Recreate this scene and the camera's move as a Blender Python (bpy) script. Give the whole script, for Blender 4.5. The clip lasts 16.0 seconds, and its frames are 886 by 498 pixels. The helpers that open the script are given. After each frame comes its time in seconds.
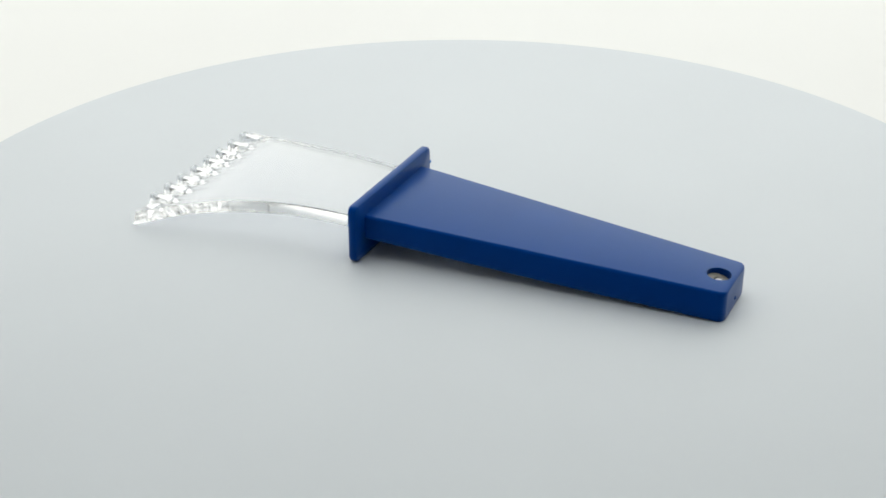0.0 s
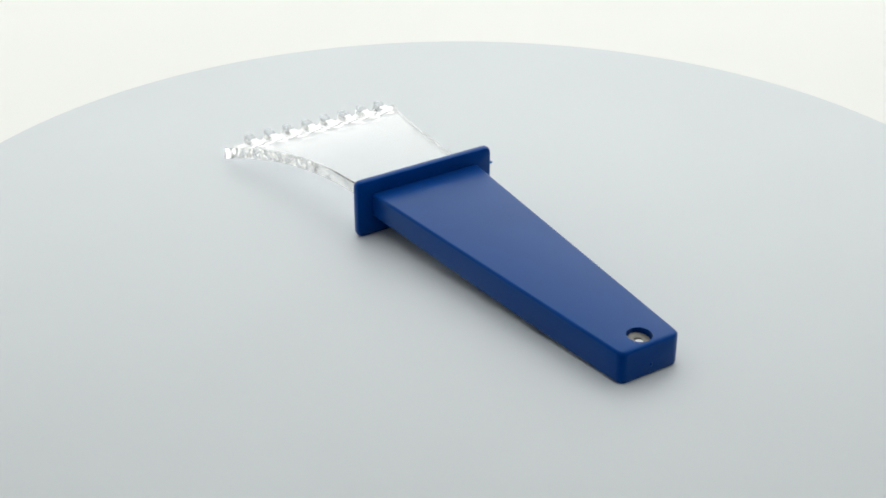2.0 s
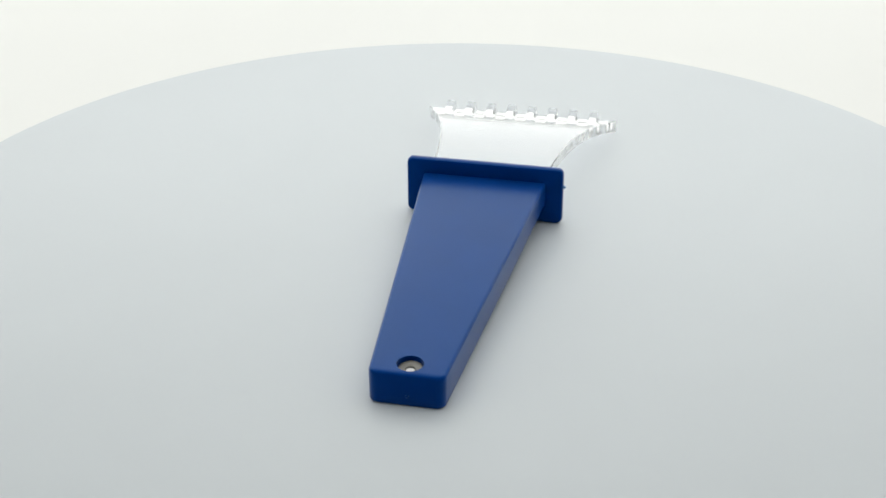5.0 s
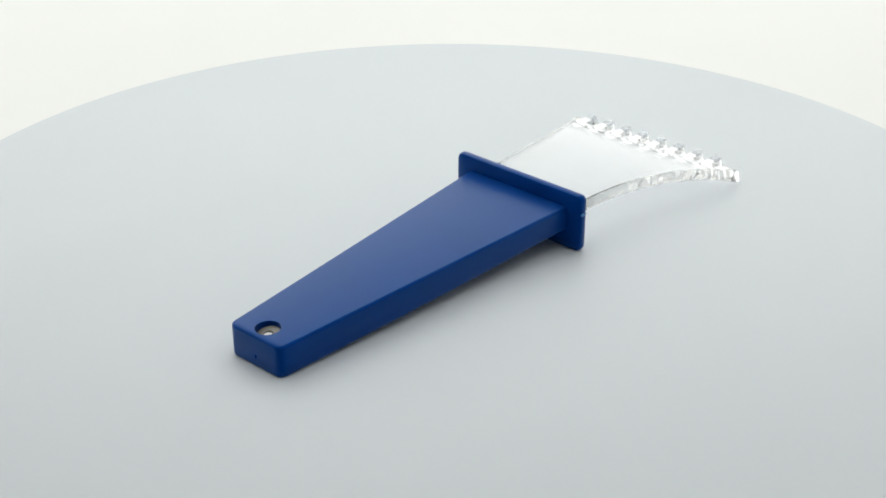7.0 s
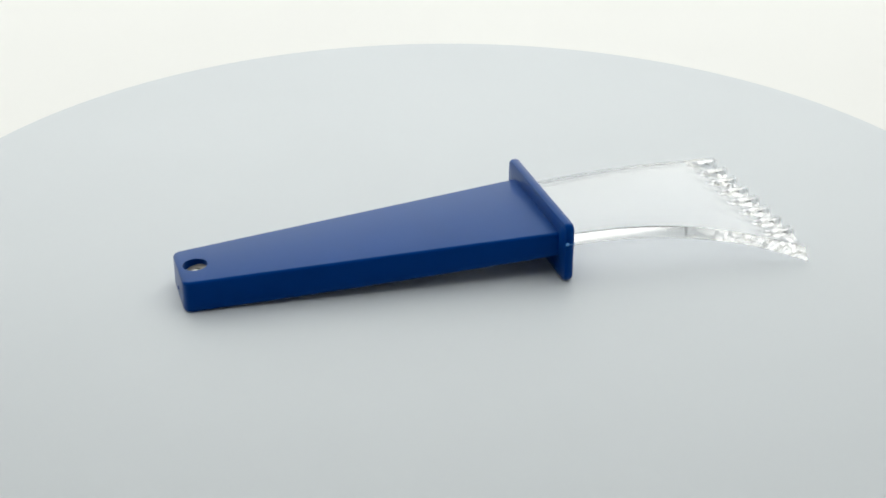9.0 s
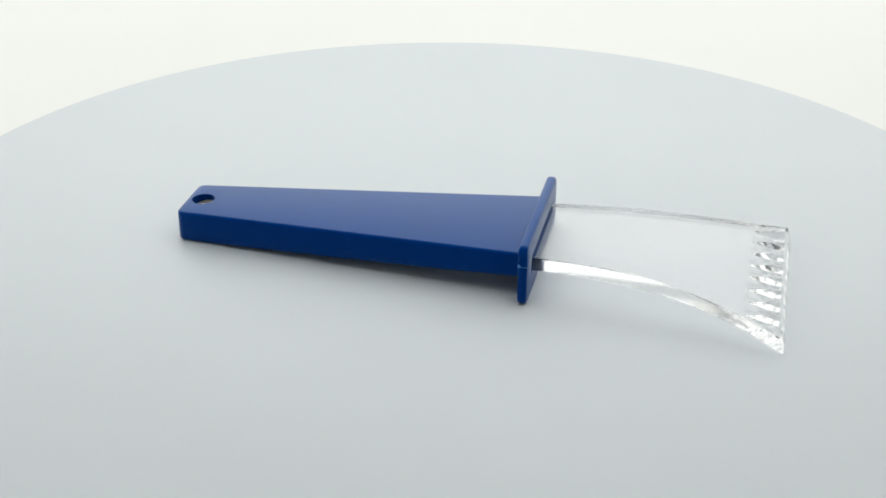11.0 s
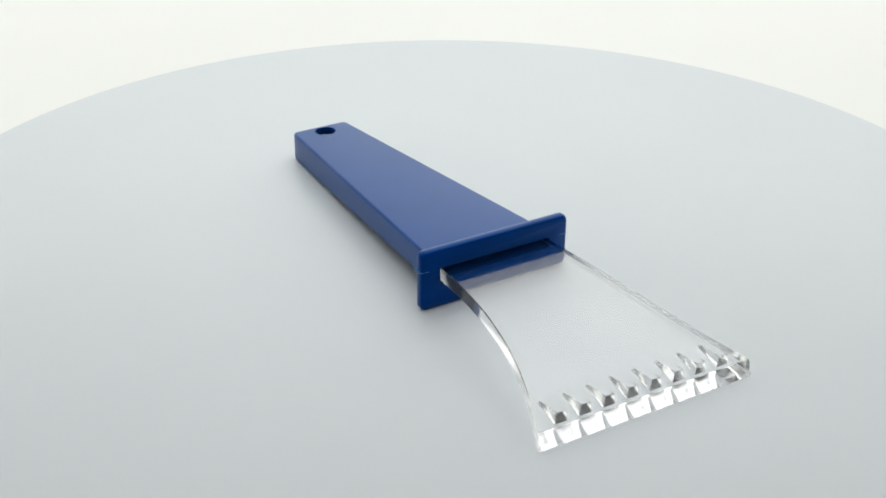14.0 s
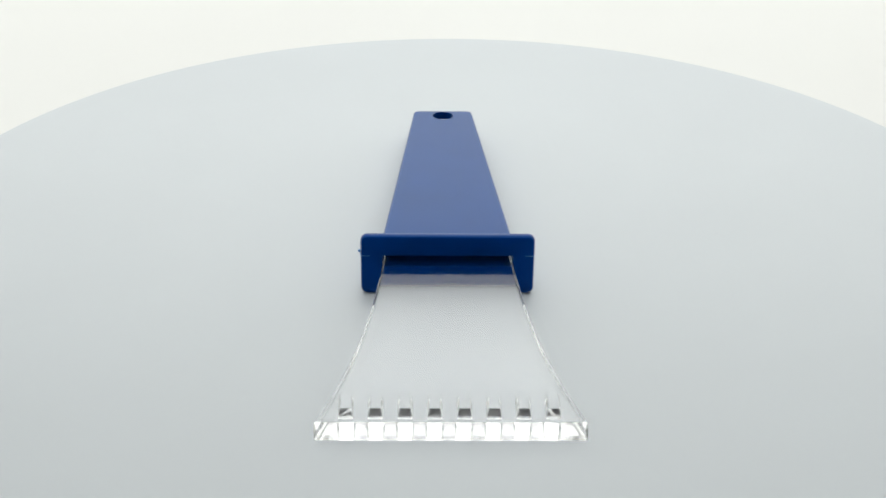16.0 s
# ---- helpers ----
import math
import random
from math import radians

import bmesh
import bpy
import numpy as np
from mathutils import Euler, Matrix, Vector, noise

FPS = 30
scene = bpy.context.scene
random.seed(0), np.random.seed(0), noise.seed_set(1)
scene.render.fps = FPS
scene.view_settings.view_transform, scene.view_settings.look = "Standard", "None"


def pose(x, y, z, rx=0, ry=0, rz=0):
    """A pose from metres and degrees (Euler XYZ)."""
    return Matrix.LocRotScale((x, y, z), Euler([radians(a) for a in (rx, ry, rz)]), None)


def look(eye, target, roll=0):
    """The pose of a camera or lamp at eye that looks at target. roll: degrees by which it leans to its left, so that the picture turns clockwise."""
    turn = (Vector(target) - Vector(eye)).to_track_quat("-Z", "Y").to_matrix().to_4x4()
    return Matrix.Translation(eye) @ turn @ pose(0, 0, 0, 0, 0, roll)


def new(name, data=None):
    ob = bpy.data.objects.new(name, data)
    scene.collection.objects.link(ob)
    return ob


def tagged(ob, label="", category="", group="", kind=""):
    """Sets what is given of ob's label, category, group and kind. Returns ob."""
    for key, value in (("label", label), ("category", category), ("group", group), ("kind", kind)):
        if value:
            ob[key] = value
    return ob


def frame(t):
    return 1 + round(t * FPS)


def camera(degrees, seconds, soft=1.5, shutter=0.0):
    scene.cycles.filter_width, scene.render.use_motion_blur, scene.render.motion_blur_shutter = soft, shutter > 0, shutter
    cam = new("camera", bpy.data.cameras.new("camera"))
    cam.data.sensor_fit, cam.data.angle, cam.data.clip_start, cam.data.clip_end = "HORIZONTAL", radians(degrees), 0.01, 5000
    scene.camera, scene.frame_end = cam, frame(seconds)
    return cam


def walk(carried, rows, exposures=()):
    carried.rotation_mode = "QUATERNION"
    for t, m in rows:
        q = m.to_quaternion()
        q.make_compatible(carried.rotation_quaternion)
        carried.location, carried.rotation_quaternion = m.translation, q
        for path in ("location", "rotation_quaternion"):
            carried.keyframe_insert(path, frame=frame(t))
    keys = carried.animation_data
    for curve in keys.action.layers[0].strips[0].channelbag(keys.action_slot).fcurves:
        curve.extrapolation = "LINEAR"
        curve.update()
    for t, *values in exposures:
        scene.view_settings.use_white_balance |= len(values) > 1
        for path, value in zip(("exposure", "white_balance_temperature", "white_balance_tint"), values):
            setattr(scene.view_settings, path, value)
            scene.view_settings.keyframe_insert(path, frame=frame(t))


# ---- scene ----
# A still camera over a slowly turning white display disc.
cam = camera(32.78, 16.0, soft=1.7)
EYE = Matrix.Translation((0, -0.44654, 0.24181))
AIM = (Matrix.Rotation(radians(0.645), 4, "Z") @ Matrix.Rotation(radians(-28.386), 4, "X")
       @ Matrix.Rotation(radians(-0.226), 4, "Y") @ Matrix.Rotation(radians(90), 4, "X"))
walk(cam, [(0.0, EYE @ AIM), (16.0, EYE @ AIM)])

# ---------------------------------------------------------------- light
world = bpy.data.worlds.new("studio")
scene.world = world
world.use_nodes = True
world.node_tree.nodes["Background"].inputs["Color"].default_value = (0.9, 0.95, 1.0, 1)
world.node_tree.nodes["Background"].inputs["Strength"].default_value = 0.05
scene.view_settings.exposure = 0.0
scene.cycles.max_bounces, scene.cycles.transmission_bounces, scene.cycles.glossy_bounces = 24, 24, 12


def softbox(name, eye, target, sx, sy, power, colour):
    lamp = bpy.data.lights.new(name, "AREA")
    lamp.shape, lamp.size, lamp.size_y, lamp.energy, lamp.color = "RECTANGLE", sx, sy, power, colour
    ob = new(name, lamp)
    ob.matrix_world = look(eye, target)
    return ob


softbox("luminous_ceiling", (0.0, 0.225, 1.145), (0, 0.225, 0), 1.58, 1.34, 6.45, (1.005, 1.0, 1.01))
# unseen panel added to brighten the reflections in blade and disc
softbox("added_back_light", (0.0, 0.799, 0.588), (0, -0.186, 0.761), 1.58, 1.118, 4.1, (0.985, 1.0, 1.02))


# ---------------------------------------------------------------- materials
def material(name, colour, rough, metal=0.0, spread=0.06, scale=40.0, fine=400.0, bump=0.05, depth=0.0004, mottled=0.1):
    """A principled surface with broad tone drift, fine grain and a little relief."""
    m = bpy.data.materials.new(name)
    m.use_nodes = True
    nt = m.node_tree
    b = nt.nodes["Principled BSDF"]
    b.inputs["Metallic"].default_value = metal
    co = nt.nodes.new("ShaderNodeTexCoord")
    big, small = nt.nodes.new("ShaderNodeTexNoise"), nt.nodes.new("ShaderNodeTexNoise")
    for n, s, d in ((big, scale, 4), (small, fine, 3)):
        n.inputs["Scale"].default_value, n.inputs["Detail"].default_value = s, d
        nt.links.new(co.outputs["Object"], n.inputs["Vector"])
    ramp = nt.nodes.new("ShaderNodeValToRGB")
    c = np.array(colour)
    ramp.color_ramp.elements[0].position, ramp.color_ramp.elements[1].position = 0.3, 0.7
    ramp.color_ramp.elements[0].color = (*(c * (1 - spread)), 1)
    ramp.color_ramp.elements[1].color = (*np.minimum(c * (1 + spread), 1), 1)
    nt.links.new(big.outputs["Fac"], ramp.inputs["Fac"])
    nt.links.new(ramp.outputs["Color"], b.inputs["Base Color"])
    mr = nt.nodes.new("ShaderNodeMapRange")
    mr.inputs["To Min"].default_value, mr.inputs["To Max"].default_value = rough * (1 - mottled), min(1, rough * (1 + mottled))
    nt.links.new(small.outputs["Fac"], mr.inputs["Value"])
    nt.links.new(mr.outputs["Result"], b.inputs["Roughness"])
    bp = nt.nodes.new("ShaderNodeBump")
    bp.inputs["Strength"].default_value, bp.inputs["Distance"].default_value = bump, depth
    nt.links.new(small.outputs["Fac"], bp.inputs["Height"])
    nt.links.new(bp.outputs["Normal"], b.inputs["Normal"])
    return m


CLOTH = material("white_sweep", (0.865, 0.87, 0.84), 0.9, spread=0.02, scale=3, fine=300)
CURTAIN = material("grey_cloth", (0.40, 0.41, 0.42), 0.95, spread=0.2, scale=4, fine=200)
DISC = material("satin_white_disc", (0.625, 0.668, 0.69), 0.45, spread=0.012, scale=14, fine=900, bump=0.03, depth=0.0001)
BLUE = material("blue_plastic", (0.0006, 0.043, 0.235), 0.30, spread=0.05, scale=60, fine=2500, bump=0.015, depth=0.00008)

FLASH = material("pale_blue_flash", (0.08, 0.28, 0.62), 0.35, spread=0.2, scale=500, fine=2500)
GREY = material("grey_eyelet", (0.22, 0.21, 0.18), 0.3, spread=0.2, scale=300, fine=2500)
PALE = material("pale_spot", (0.80, 0.80, 0.78), 0.3, spread=0.05, scale=300, fine=2500)

# the moulded plastic is glossier where it is seen at a slant
lw, gl = BLUE.node_tree.nodes.new("ShaderNodeLayerWeight"), BLUE.node_tree.nodes.new("ShaderNodeMapRange")
lw.inputs["Blend"].default_value = 0.5
gl.inputs["From Min"].default_value, gl.inputs["From Max"].default_value = 0.15, 0.6
gl.inputs["To Min"].default_value, gl.inputs["To Max"].default_value = 0.03, 0.40
BLUE.node_tree.nodes["Principled BSDF"].inputs["Specular Tint"].default_value = (0.5, 1.0, 1.3, 1)
BLUE.node_tree.links.new(lw.outputs["Facing"], gl.inputs["Value"])
BLUE.node_tree.links.new(gl.outputs["Result"], BLUE.node_tree.nodes["Principled BSDF"].inputs["Specular IOR Level"])

CLEAR = bpy.data.materials.new("clear_acrylic")
CLEAR.use_nodes = True
cb = CLEAR.node_tree.nodes["Principled BSDF"]
cb.inputs["Base Color"].default_value = (0.905, 0.91, 0.907, 1)
cb.inputs["Transmission Weight"].default_value = 1.0
cb.inputs["Roughness"].default_value = 0.075
cb.inputs["IOR"].default_value = 1.49
cn, cw, cu = (CLEAR.node_tree.nodes.new(k) for k in ("ShaderNodeTexCoord", "ShaderNodeTexNoise", "ShaderNodeBump"))
cw.inputs["Scale"].default_value, cw.inputs["Detail"].default_value = 90, 1
cu.inputs["Strength"].default_value, cu.inputs["Distance"].default_value = 0.05, 0.0002
CLEAR.node_tree.links.new(cn.outputs["Object"], cw.inputs["Vector"])
CLEAR.node_tree.links.new(cw.outputs["Fac"], cu.inputs["Height"])
CLEAR.node_tree.links.new(cu.outputs["Normal"], cb.inputs["Normal"])


# ---------------------------------------------------------------- mesh helpers
def finish(bm, name, mat, smooth=True, sharp=35):
    me = bpy.data.meshes.new(name)
    bmesh.ops.recalc_face_normals(bm, faces=bm.faces)
    for f in bm.faces:
        f.smooth = smooth
    for e in bm.edges:
        if len(e.link_faces) == 2 and e.calc_face_angle(0) > radians(sharp):
            e.smooth = False
    bm.to_mesh(me)
    bm.free()
    me.materials.append(mat)
    return me


def part(name, bm, mat, parent=None, label="", sharp=35):
    ob = new(name, finish(bm, name, mat, sharp=sharp))
    ob.parent = parent
    if label:
        tagged(ob, label)
    return ob


def carved(bm, cutters, union=False, mat=None):
    """The solid bm with the cutters taken away from it (or added to it), as a new bmesh."""
    def temp(b):
        me = bpy.data.meshes.new("temp")
        bmesh.ops.recalc_face_normals(b, faces=b.faces)
        b.to_mesh(me)
        b.free()
        return new("temp", me)
    base, tools = temp(bm), [temp(c) for c in cutters]
    for tool in tools:
        mod = base.modifiers.new("carve", "BOOLEAN")
        mod.operation, mod.solver, mod.object = "UNION" if union else "DIFFERENCE", "EXACT", tool
    bpy.context.view_layer.update()
    got = base.evaluated_get(bpy.context.evaluated_depsgraph_get())
    me = bpy.data.meshes.new_from_object(got)
    out = bmesh.new()
    out.from_mesh(me)
    for ob in (base, *tools):
        old = ob.data
        bpy.data.objects.remove(ob)
        bpy.data.meshes.remove(old)
    bpy.data.meshes.remove(me)
    return out


def loft(sections, close=True):
    """A skin over rings of equal length, with end caps."""
    bm = bmesh.new()
    rings = [[bm.verts.new(v) for v in s] for s in sections]
    n = len(rings[0])
    for a, b in zip(rings, rings[1:]):
        for i in range(n):
            bm.faces.new((a[i], a[(i + 1) % n], b[(i + 1) % n], b[i]))
    if close:
        bm.faces.new(rings[0][::-1])
        bm.faces.new(rings[-1])
    return bm


def ring(x, w0, w1, z0, z1, r, n=6):
    """A rounded four-sided section across x: half width w0 at the bottom z0, w1 at the top z1."""
    out = []
    for cy, cz, a0 in ((w1 - r, z1 - r, 0), (-w1 + r, z1 - r, 90), (-w0 + r, z0 + r, 180), (w0 - r, z0 + r, 270)):
        for i in range(n + 1):
            a = radians(a0 + 90 * i / n)
            out.append((x, cy + r * math.cos(a), cz + r * math.sin(a)))
    return out


def cylinder(x, y, z0, z1, r0, r1, n=48):
    return loft([[(x + r * math.cos(2 * math.pi * i / n), y + r * math.sin(2 * math.pi * i / n), z) for i in range(n)]
                 for z, r in ((z0, r0), (z1, r1))])


def block(x0, x1, y0, y1, z0, z1):
    return loft([[(x, y0, z0), (x, y1, z0), (x, y1, z1), (x, y0, z1)] for x in (x0, x1)])


# ---------------------------------------------------------------- the backdrop and the added light tent
FLOOR = -0.018


def sweep():
    """A seamless white sheet: floor, a wide curve and an upright back, 3 mm thick."""
    line = [(-0.45, FLOOR), (0.55, FLOOR)]
    line += [(0.55 + 0.35 * math.sin(radians(a)), FLOOR + 0.35 * (1 - math.cos(radians(a)))) for a in range(6, 91, 6)]
    line += [(0.90, 1.15)]
    back = [(-0.45, FLOOR - 0.003), (0.55, FLOOR - 0.003)]
    back += [(0.55 + 0.353 * math.sin(radians(a)), FLOOR + 0.35 - 0.353 * math.cos(radians(a))) for a in range(6, 91, 6)]
    back += [(0.903, 1.15)]
    bm = bmesh.new()
    rows = [[bm.verts.new(v) for v in ((-0.8, y, z), (0.8, y, z), (0.8, v, w), (-0.8, v, w))] for (y, z), (v, w) in zip(line, back)]
    for a, b in zip(rows, rows[1:]):
        for i in range(4):
            bm.faces.new((a[i], a[(i + 1) % 4], b[(i + 1) % 4], b[i]))
    bm.faces.new(rows[0])
    bm.faces.new(rows[-1])
    return bm


tagged(part("backdrop", sweep(), CLOTH), "seamless bright white studio sweep behind the turntable", "backdrop", kind="structure")
# Unseen enclosure, added: white cloths bounce light, grey ones give the blade dark reflections.
WHITE, DARK = "unseen white cloth side added to bounce light", "unseen grey cloth added to darken reflections"
for name, box, mat, label, kind in (
        ("wall_west", (-0.82, -0.80, -0.45, 0.92, -0.021, 1.15), CLOTH, WHITE, "wall"),
        ("wall_east", (0.80, 0.82, -0.45, 0.92, -0.021, 1.15), CLOTH, WHITE, "wall"),
        ("ceiling_tent", (-0.82, 0.82, -0.45, 0.92, 1.15, 1.17), CLOTH, "unseen white cloth top added to bounce light", "ceiling"),
        ("wall_south", (-0.82, 0.82, -1.27, -1.25, -0.021, 1.17), CURTAIN, DARK, "wall"),
        ("wall_southwest", (-0.82, -0.80, -1.25, -0.45, -0.021, 1.15), CURTAIN, DARK, "wall"),
        ("wall_southeast", (0.80, 0.82, -1.25, -0.45, -0.021, 1.15), CURTAIN, DARK, "wall"),
        ("ceiling_room", (-0.82, 0.82, -1.25, -0.45, 1.15, 1.17), CURTAIN, "unseen grey cloth over the camera, added to darken reflections", "ceiling"),
        ("floor", (-0.80, 0.80, -1.25, -0.45, -0.021, -0.018), CURTAIN, "unseen grey floor sheet added to darken reflections", "floor")):
    tagged(part(name, block(*box), mat), label, kind, kind="structure")


# ---------------------------------------------------------------- turntable
def disc():
    """The round top, 18 mm thick with eased edges."""
    n, r, e = 192, 0.2009, 0.0012
    prof = [(r - e, FLOOR + 0.0002), (r, FLOOR + e), (r, -e), (r - 0.3 * e, -0.3 * e), (r - e, 0.0)]
    return loft([[(0.00135 + q * math.cos(2 * math.pi * i / n), -0.00099 + q * math.sin(2 * math.pi * i / n), z) for i in range(n)] for q, z in prof])


turntable = part("turntable", disc(), DISC)
tagged(turntable, "round satin white turntable disc, slowly turning", "turntable")

# ---------------------------------------------------------------- ice scraper
scraper = new("ice_scraper")
tagged(scraper, "ice scraper with dark blue plastic handle and clear toothed blade", "ice scraper")

TAIL, ROOT = 0.1042, -0.0168


def handle():
    """A tapering bar: wide and raised at the guard, narrow and flat at the tail, with rounded corners."""
    def at(x, shrink=0.0, drop=0.0):
        k = (TAIL - x) / (TAIL - ROOT)
        w1, w0 = 0.0111 + k * 0.0105, 0.0110 + k * 0.0106
        z1, z0 = 0.01068 + k * 0.0047, k * 0.0068 - 0.002 * k * (1 - k)
        return [(a, b + 0.0002 * (1 - k), c) for a, b, c in ring(x, w0 - shrink, w1 - shrink, z0 + drop, z1 - drop, 0.0010)]
    rows = [at(ROOT + 0.0002 + (TAIL - 0.0026 - ROOT) * i / 24) for i in range(25)]
    for a in (15, 30, 45, 60, 75, 90):
        rows.append(at(TAIL - 0.0024 + 0.0024 * math.sin(radians(a)), 0.0024 * (1 - math.cos(radians(a))), 0.0007 * (1 - math.cos(radians(a))) ** 1.5))
    bore = cylinder(0.09853, 0.0002, 0.0020, 0.02, 0.00385, 0.00395)
    drill = cylinder(0.09853, 0.0002, -0.01, 0.008, 0.0021, 0.0021, 32)
    pocket = block(-0.03, -0.0085, -0.0203, 0.0203, 0.0075, 0.01390)
    return carved(loft(rows), [bore, drill, pocket])


def guard():
    """The upright collar between handle and blade, with a slot for the blade."""
    rows = []
    for x, s in ((-0.0193, 0.0009), (-0.0190, 0.0003), (-0.0184, 0.0), (-0.0169, 0.0), (-0.0163, 0.0003), (-0.0160, 0.0009)):
        rows.append(ring(x, 0.0275 - s, 0.0275 - s, 0.0001 + s, 0.0206 - s, 0.0021))
    slot = block(-0.03, -0.01, -0.0206, 0.0206, 0.0074, 0.01395)
    return carved(loft(rows), [slot])


KNOTS = (-0.019, -0.0348, -0.0506, -0.0664, -0.0822, -0.0900, -0.0986)
WIDE = np.polyfit(KNOTS, (0.0202, 0.0213, 0.0232, 0.0262, 0.0308, 0.0338, 0.0378), 4)
OVER = np.polyfit(KNOTS, (0.01355, 0.0139, 0.01345, 0.01185, 0.00905, 0.00735, 0.0052), 5)
UNDER = np.polyfit(KNOTS, (0.0090, 0.0094, 0.00896, 0.0074, 0.00485, 0.00285, 0.00015), 5)


def blade():
    """An arched, flaring clear plate with eight wedge teeth on its upper side along the front."""
    CREST = 0.0091
    teeth = [0.0004 + (k - 3.5) * 0.00813 for k in range(8)]
    half, crest, start, peak, front = 0.0021, 0.0014, -0.0868, -0.0968, -0.0979
    wide, foot = float(np.polyval(WIDE, start)), float(np.polyval(OVER, start))
    cols = sorted([y + d for y in teeth for d in (-half, -crest, crest, half)])
    xs = [-0.0088, -0.0120, -0.0180] + [-0.0190 + (start + 0.0190) * i / 30 for i in range(31)]
    xs += [start + (peak - start) * i / 7 for i in range(1, 8)] + [peak - 0.0002, front]
    bm = bmesh.new()
    tops, lows = [], []
    for x in xs:
        if x > -0.019:
            w, z0, z1 = 0.0200, 0.0090, 0.01355
        else:
            w, z0, z1 = (float(np.polyval(c, x)) for c in (WIDE, UNDER, OVER))
        k = min(1.0, w / wide)
        lean, e = 0.0, 0.0003
        if x == front:
            lean, z0 = -0.0013, 0.0001
        top, low = [], []
        for y in [-w + e, *(c * k for c in cols), w - e]:
            z, rib = z1, 0.0
            if x <= start and min(abs(y - t) for t in teeth) < crest + 1e-5:
                if x >= peak:
                    z = foot + (CREST - foot) * (start - x) / (start - peak)
                elif x == front:
                    rib = 0.0003
            top.append(bm.verts.new((x - rib, y, z)))
            low.append(bm.verts.new((x + lean - 0.5 * rib, y, z0)))
        a = [bm.verts.new((x, -w, z1 - e)), bm.verts.new((x + lean, -w, z0 + e))]
        b = [bm.verts.new((x, w, z1 - e)), bm.verts.new((x + lean, w, z0 + e))]
        tops.append([a[0], *top, b[0]])
        lows.append([a[1], *low, b[1]])
    n = len(tops[0])
    for i in range(len(xs) - 1):
        for j in range(n - 1):
            bm.faces.new((tops[i][j], tops[i][j + 1], tops[i + 1][j + 1], tops[i + 1][j]))
            bm.faces.new((lows[i][j], lows[i + 1][j], lows[i + 1][j + 1], lows[i][j + 1]))
        for j in (0, n - 1):
            bm.faces.new((tops[i][j], tops[i + 1][j], lows[i + 1][j], lows[i][j]))
    for i in (0, len(xs) - 1):
        for j in range(n - 1):
            bm.faces.new((tops[i][j], lows[i][j], lows[i][j + 1], tops[i][j + 1]))
    return bm


part("handle", handle(), BLUE, scraper)
part("guard", guard(), BLUE, scraper)
clear = part("blade", blade(), CLEAR, scraper, "clear acrylic blade with eight wedge teeth", sharp=20)
clear.visible_shadow = False


def eyelet(r0, r1, z0, z1, tilt):
    """A ring with eased edges in the hanging hole, its top sloping down towards the tail."""
    n, e = 40, 0.0002
    rows = [[(0.09853 + r * math.cos(2 * math.pi * i / n), 0.0002 + r * math.sin(2 * math.pi * i / n), z - (tilt * r * math.cos(2 * math.pi * i / n) if z > z0 else 0))
             for i in range(n)]
            for r, z in ((r0, z0), (r0, z1 - e), (r0 + e, z1), (r1 - e, z1), (r1, z1 - e), (r1, z0), (r0, z0))]
    bm = loft(rows, close=False)
    bmesh.ops.remove_doubles(bm, verts=bm.verts[:], dist=1e-6)
    return bm


part("hanging_eyelet", eyelet(0.0014, 0.00383, 0.0022, 0.0088, 0.22), GREY, scraper, "greyish eyelet set in the hanging hole")
# light showing at the bottom of the hole, put in as a pale plug
part("bright_spot_plug", cylinder(0.09853, 0.0002, 0.0024, 0.0086, 0.00137, 0.00125, 32), PALE, scraper, "pale plug that stands for the bright spot in the hole")


def nub(x, y, z, r, axis):
    bm = bmesh.new()
    bmesh.ops.create_icosphere(bm, subdivisions=2, radius=r)
    for v in bm.verts:
        v.co *= 1 + 0.25 * noise.noise(v.co * 2500)
    bm.transform(Matrix.Translation((x, y, z)) @ Matrix.Diagonal((*axis, 1)))
    return bm


part("moulding_nub", nub(-0.0166, 0.0278, 0.0142, 0.0005, (1.2, 1.2, 1.0)), FLASH, scraper, "torn moulding nub on the guard")
part("moulding_nub", nub(0.1042, 0.0004, 0.0036, 0.0005, (0.8, 1.0, 1.4)), BLUE, scraper, "small moulding nub on the tail end")


part("moulding_flash", block(-0.0191, -0.0162, 0.0273, 0.02765, 0.01375, 0.01390), FLASH, scraper, "thin moulding line across the guard's edge")
for side in (-1, 1):
    part("moulding_line", block(-0.01936, -0.0190, *sorted((side * 0.0246, side * 0.0274)), 0.01378, 0.01388), FLASH, scraper, "faint moulding line on the guard's face")
part("scuff", nub(0.0354, -0.0168, 0.0062, 0.0003, (1.2, 0.4, 1.6)), PALE, scraper, "tiny pale scuff on the handle's side")


# ---------------------------------------------------------------- what turns
def turned(t):
    """The disc's pose: a steady turn with a slight wobble."""
    drift = np.interp(t, (0, 2, 4, 7, 9, 12, 14.5, 16), (0, -0.06, 0.07, 0.31, 0.23, -0.02, -0.07, -0.19))
    return (Matrix.Rotation(radians(-15.189 * t + float(drift)), 4, "Z") @ Matrix.Rotation(radians(0.263), 4, "X")
            @ Matrix.Rotation(radians(-0.237), 4, "Y"))


def motions():
    lying = Matrix.Translation((-0.00718, 0.00785, 0.0)) @ Matrix.Rotation(radians(-25.411), 4, "Z")
    times = [0.5 * i for i in range(33)]
    walk(turntable, [(t, Matrix.Translation((0.0008, 0, 0)) @ turned(t)) for t in times])
    walk(scraper, [(t, turned(t) @ lying) for t in times])


motions()
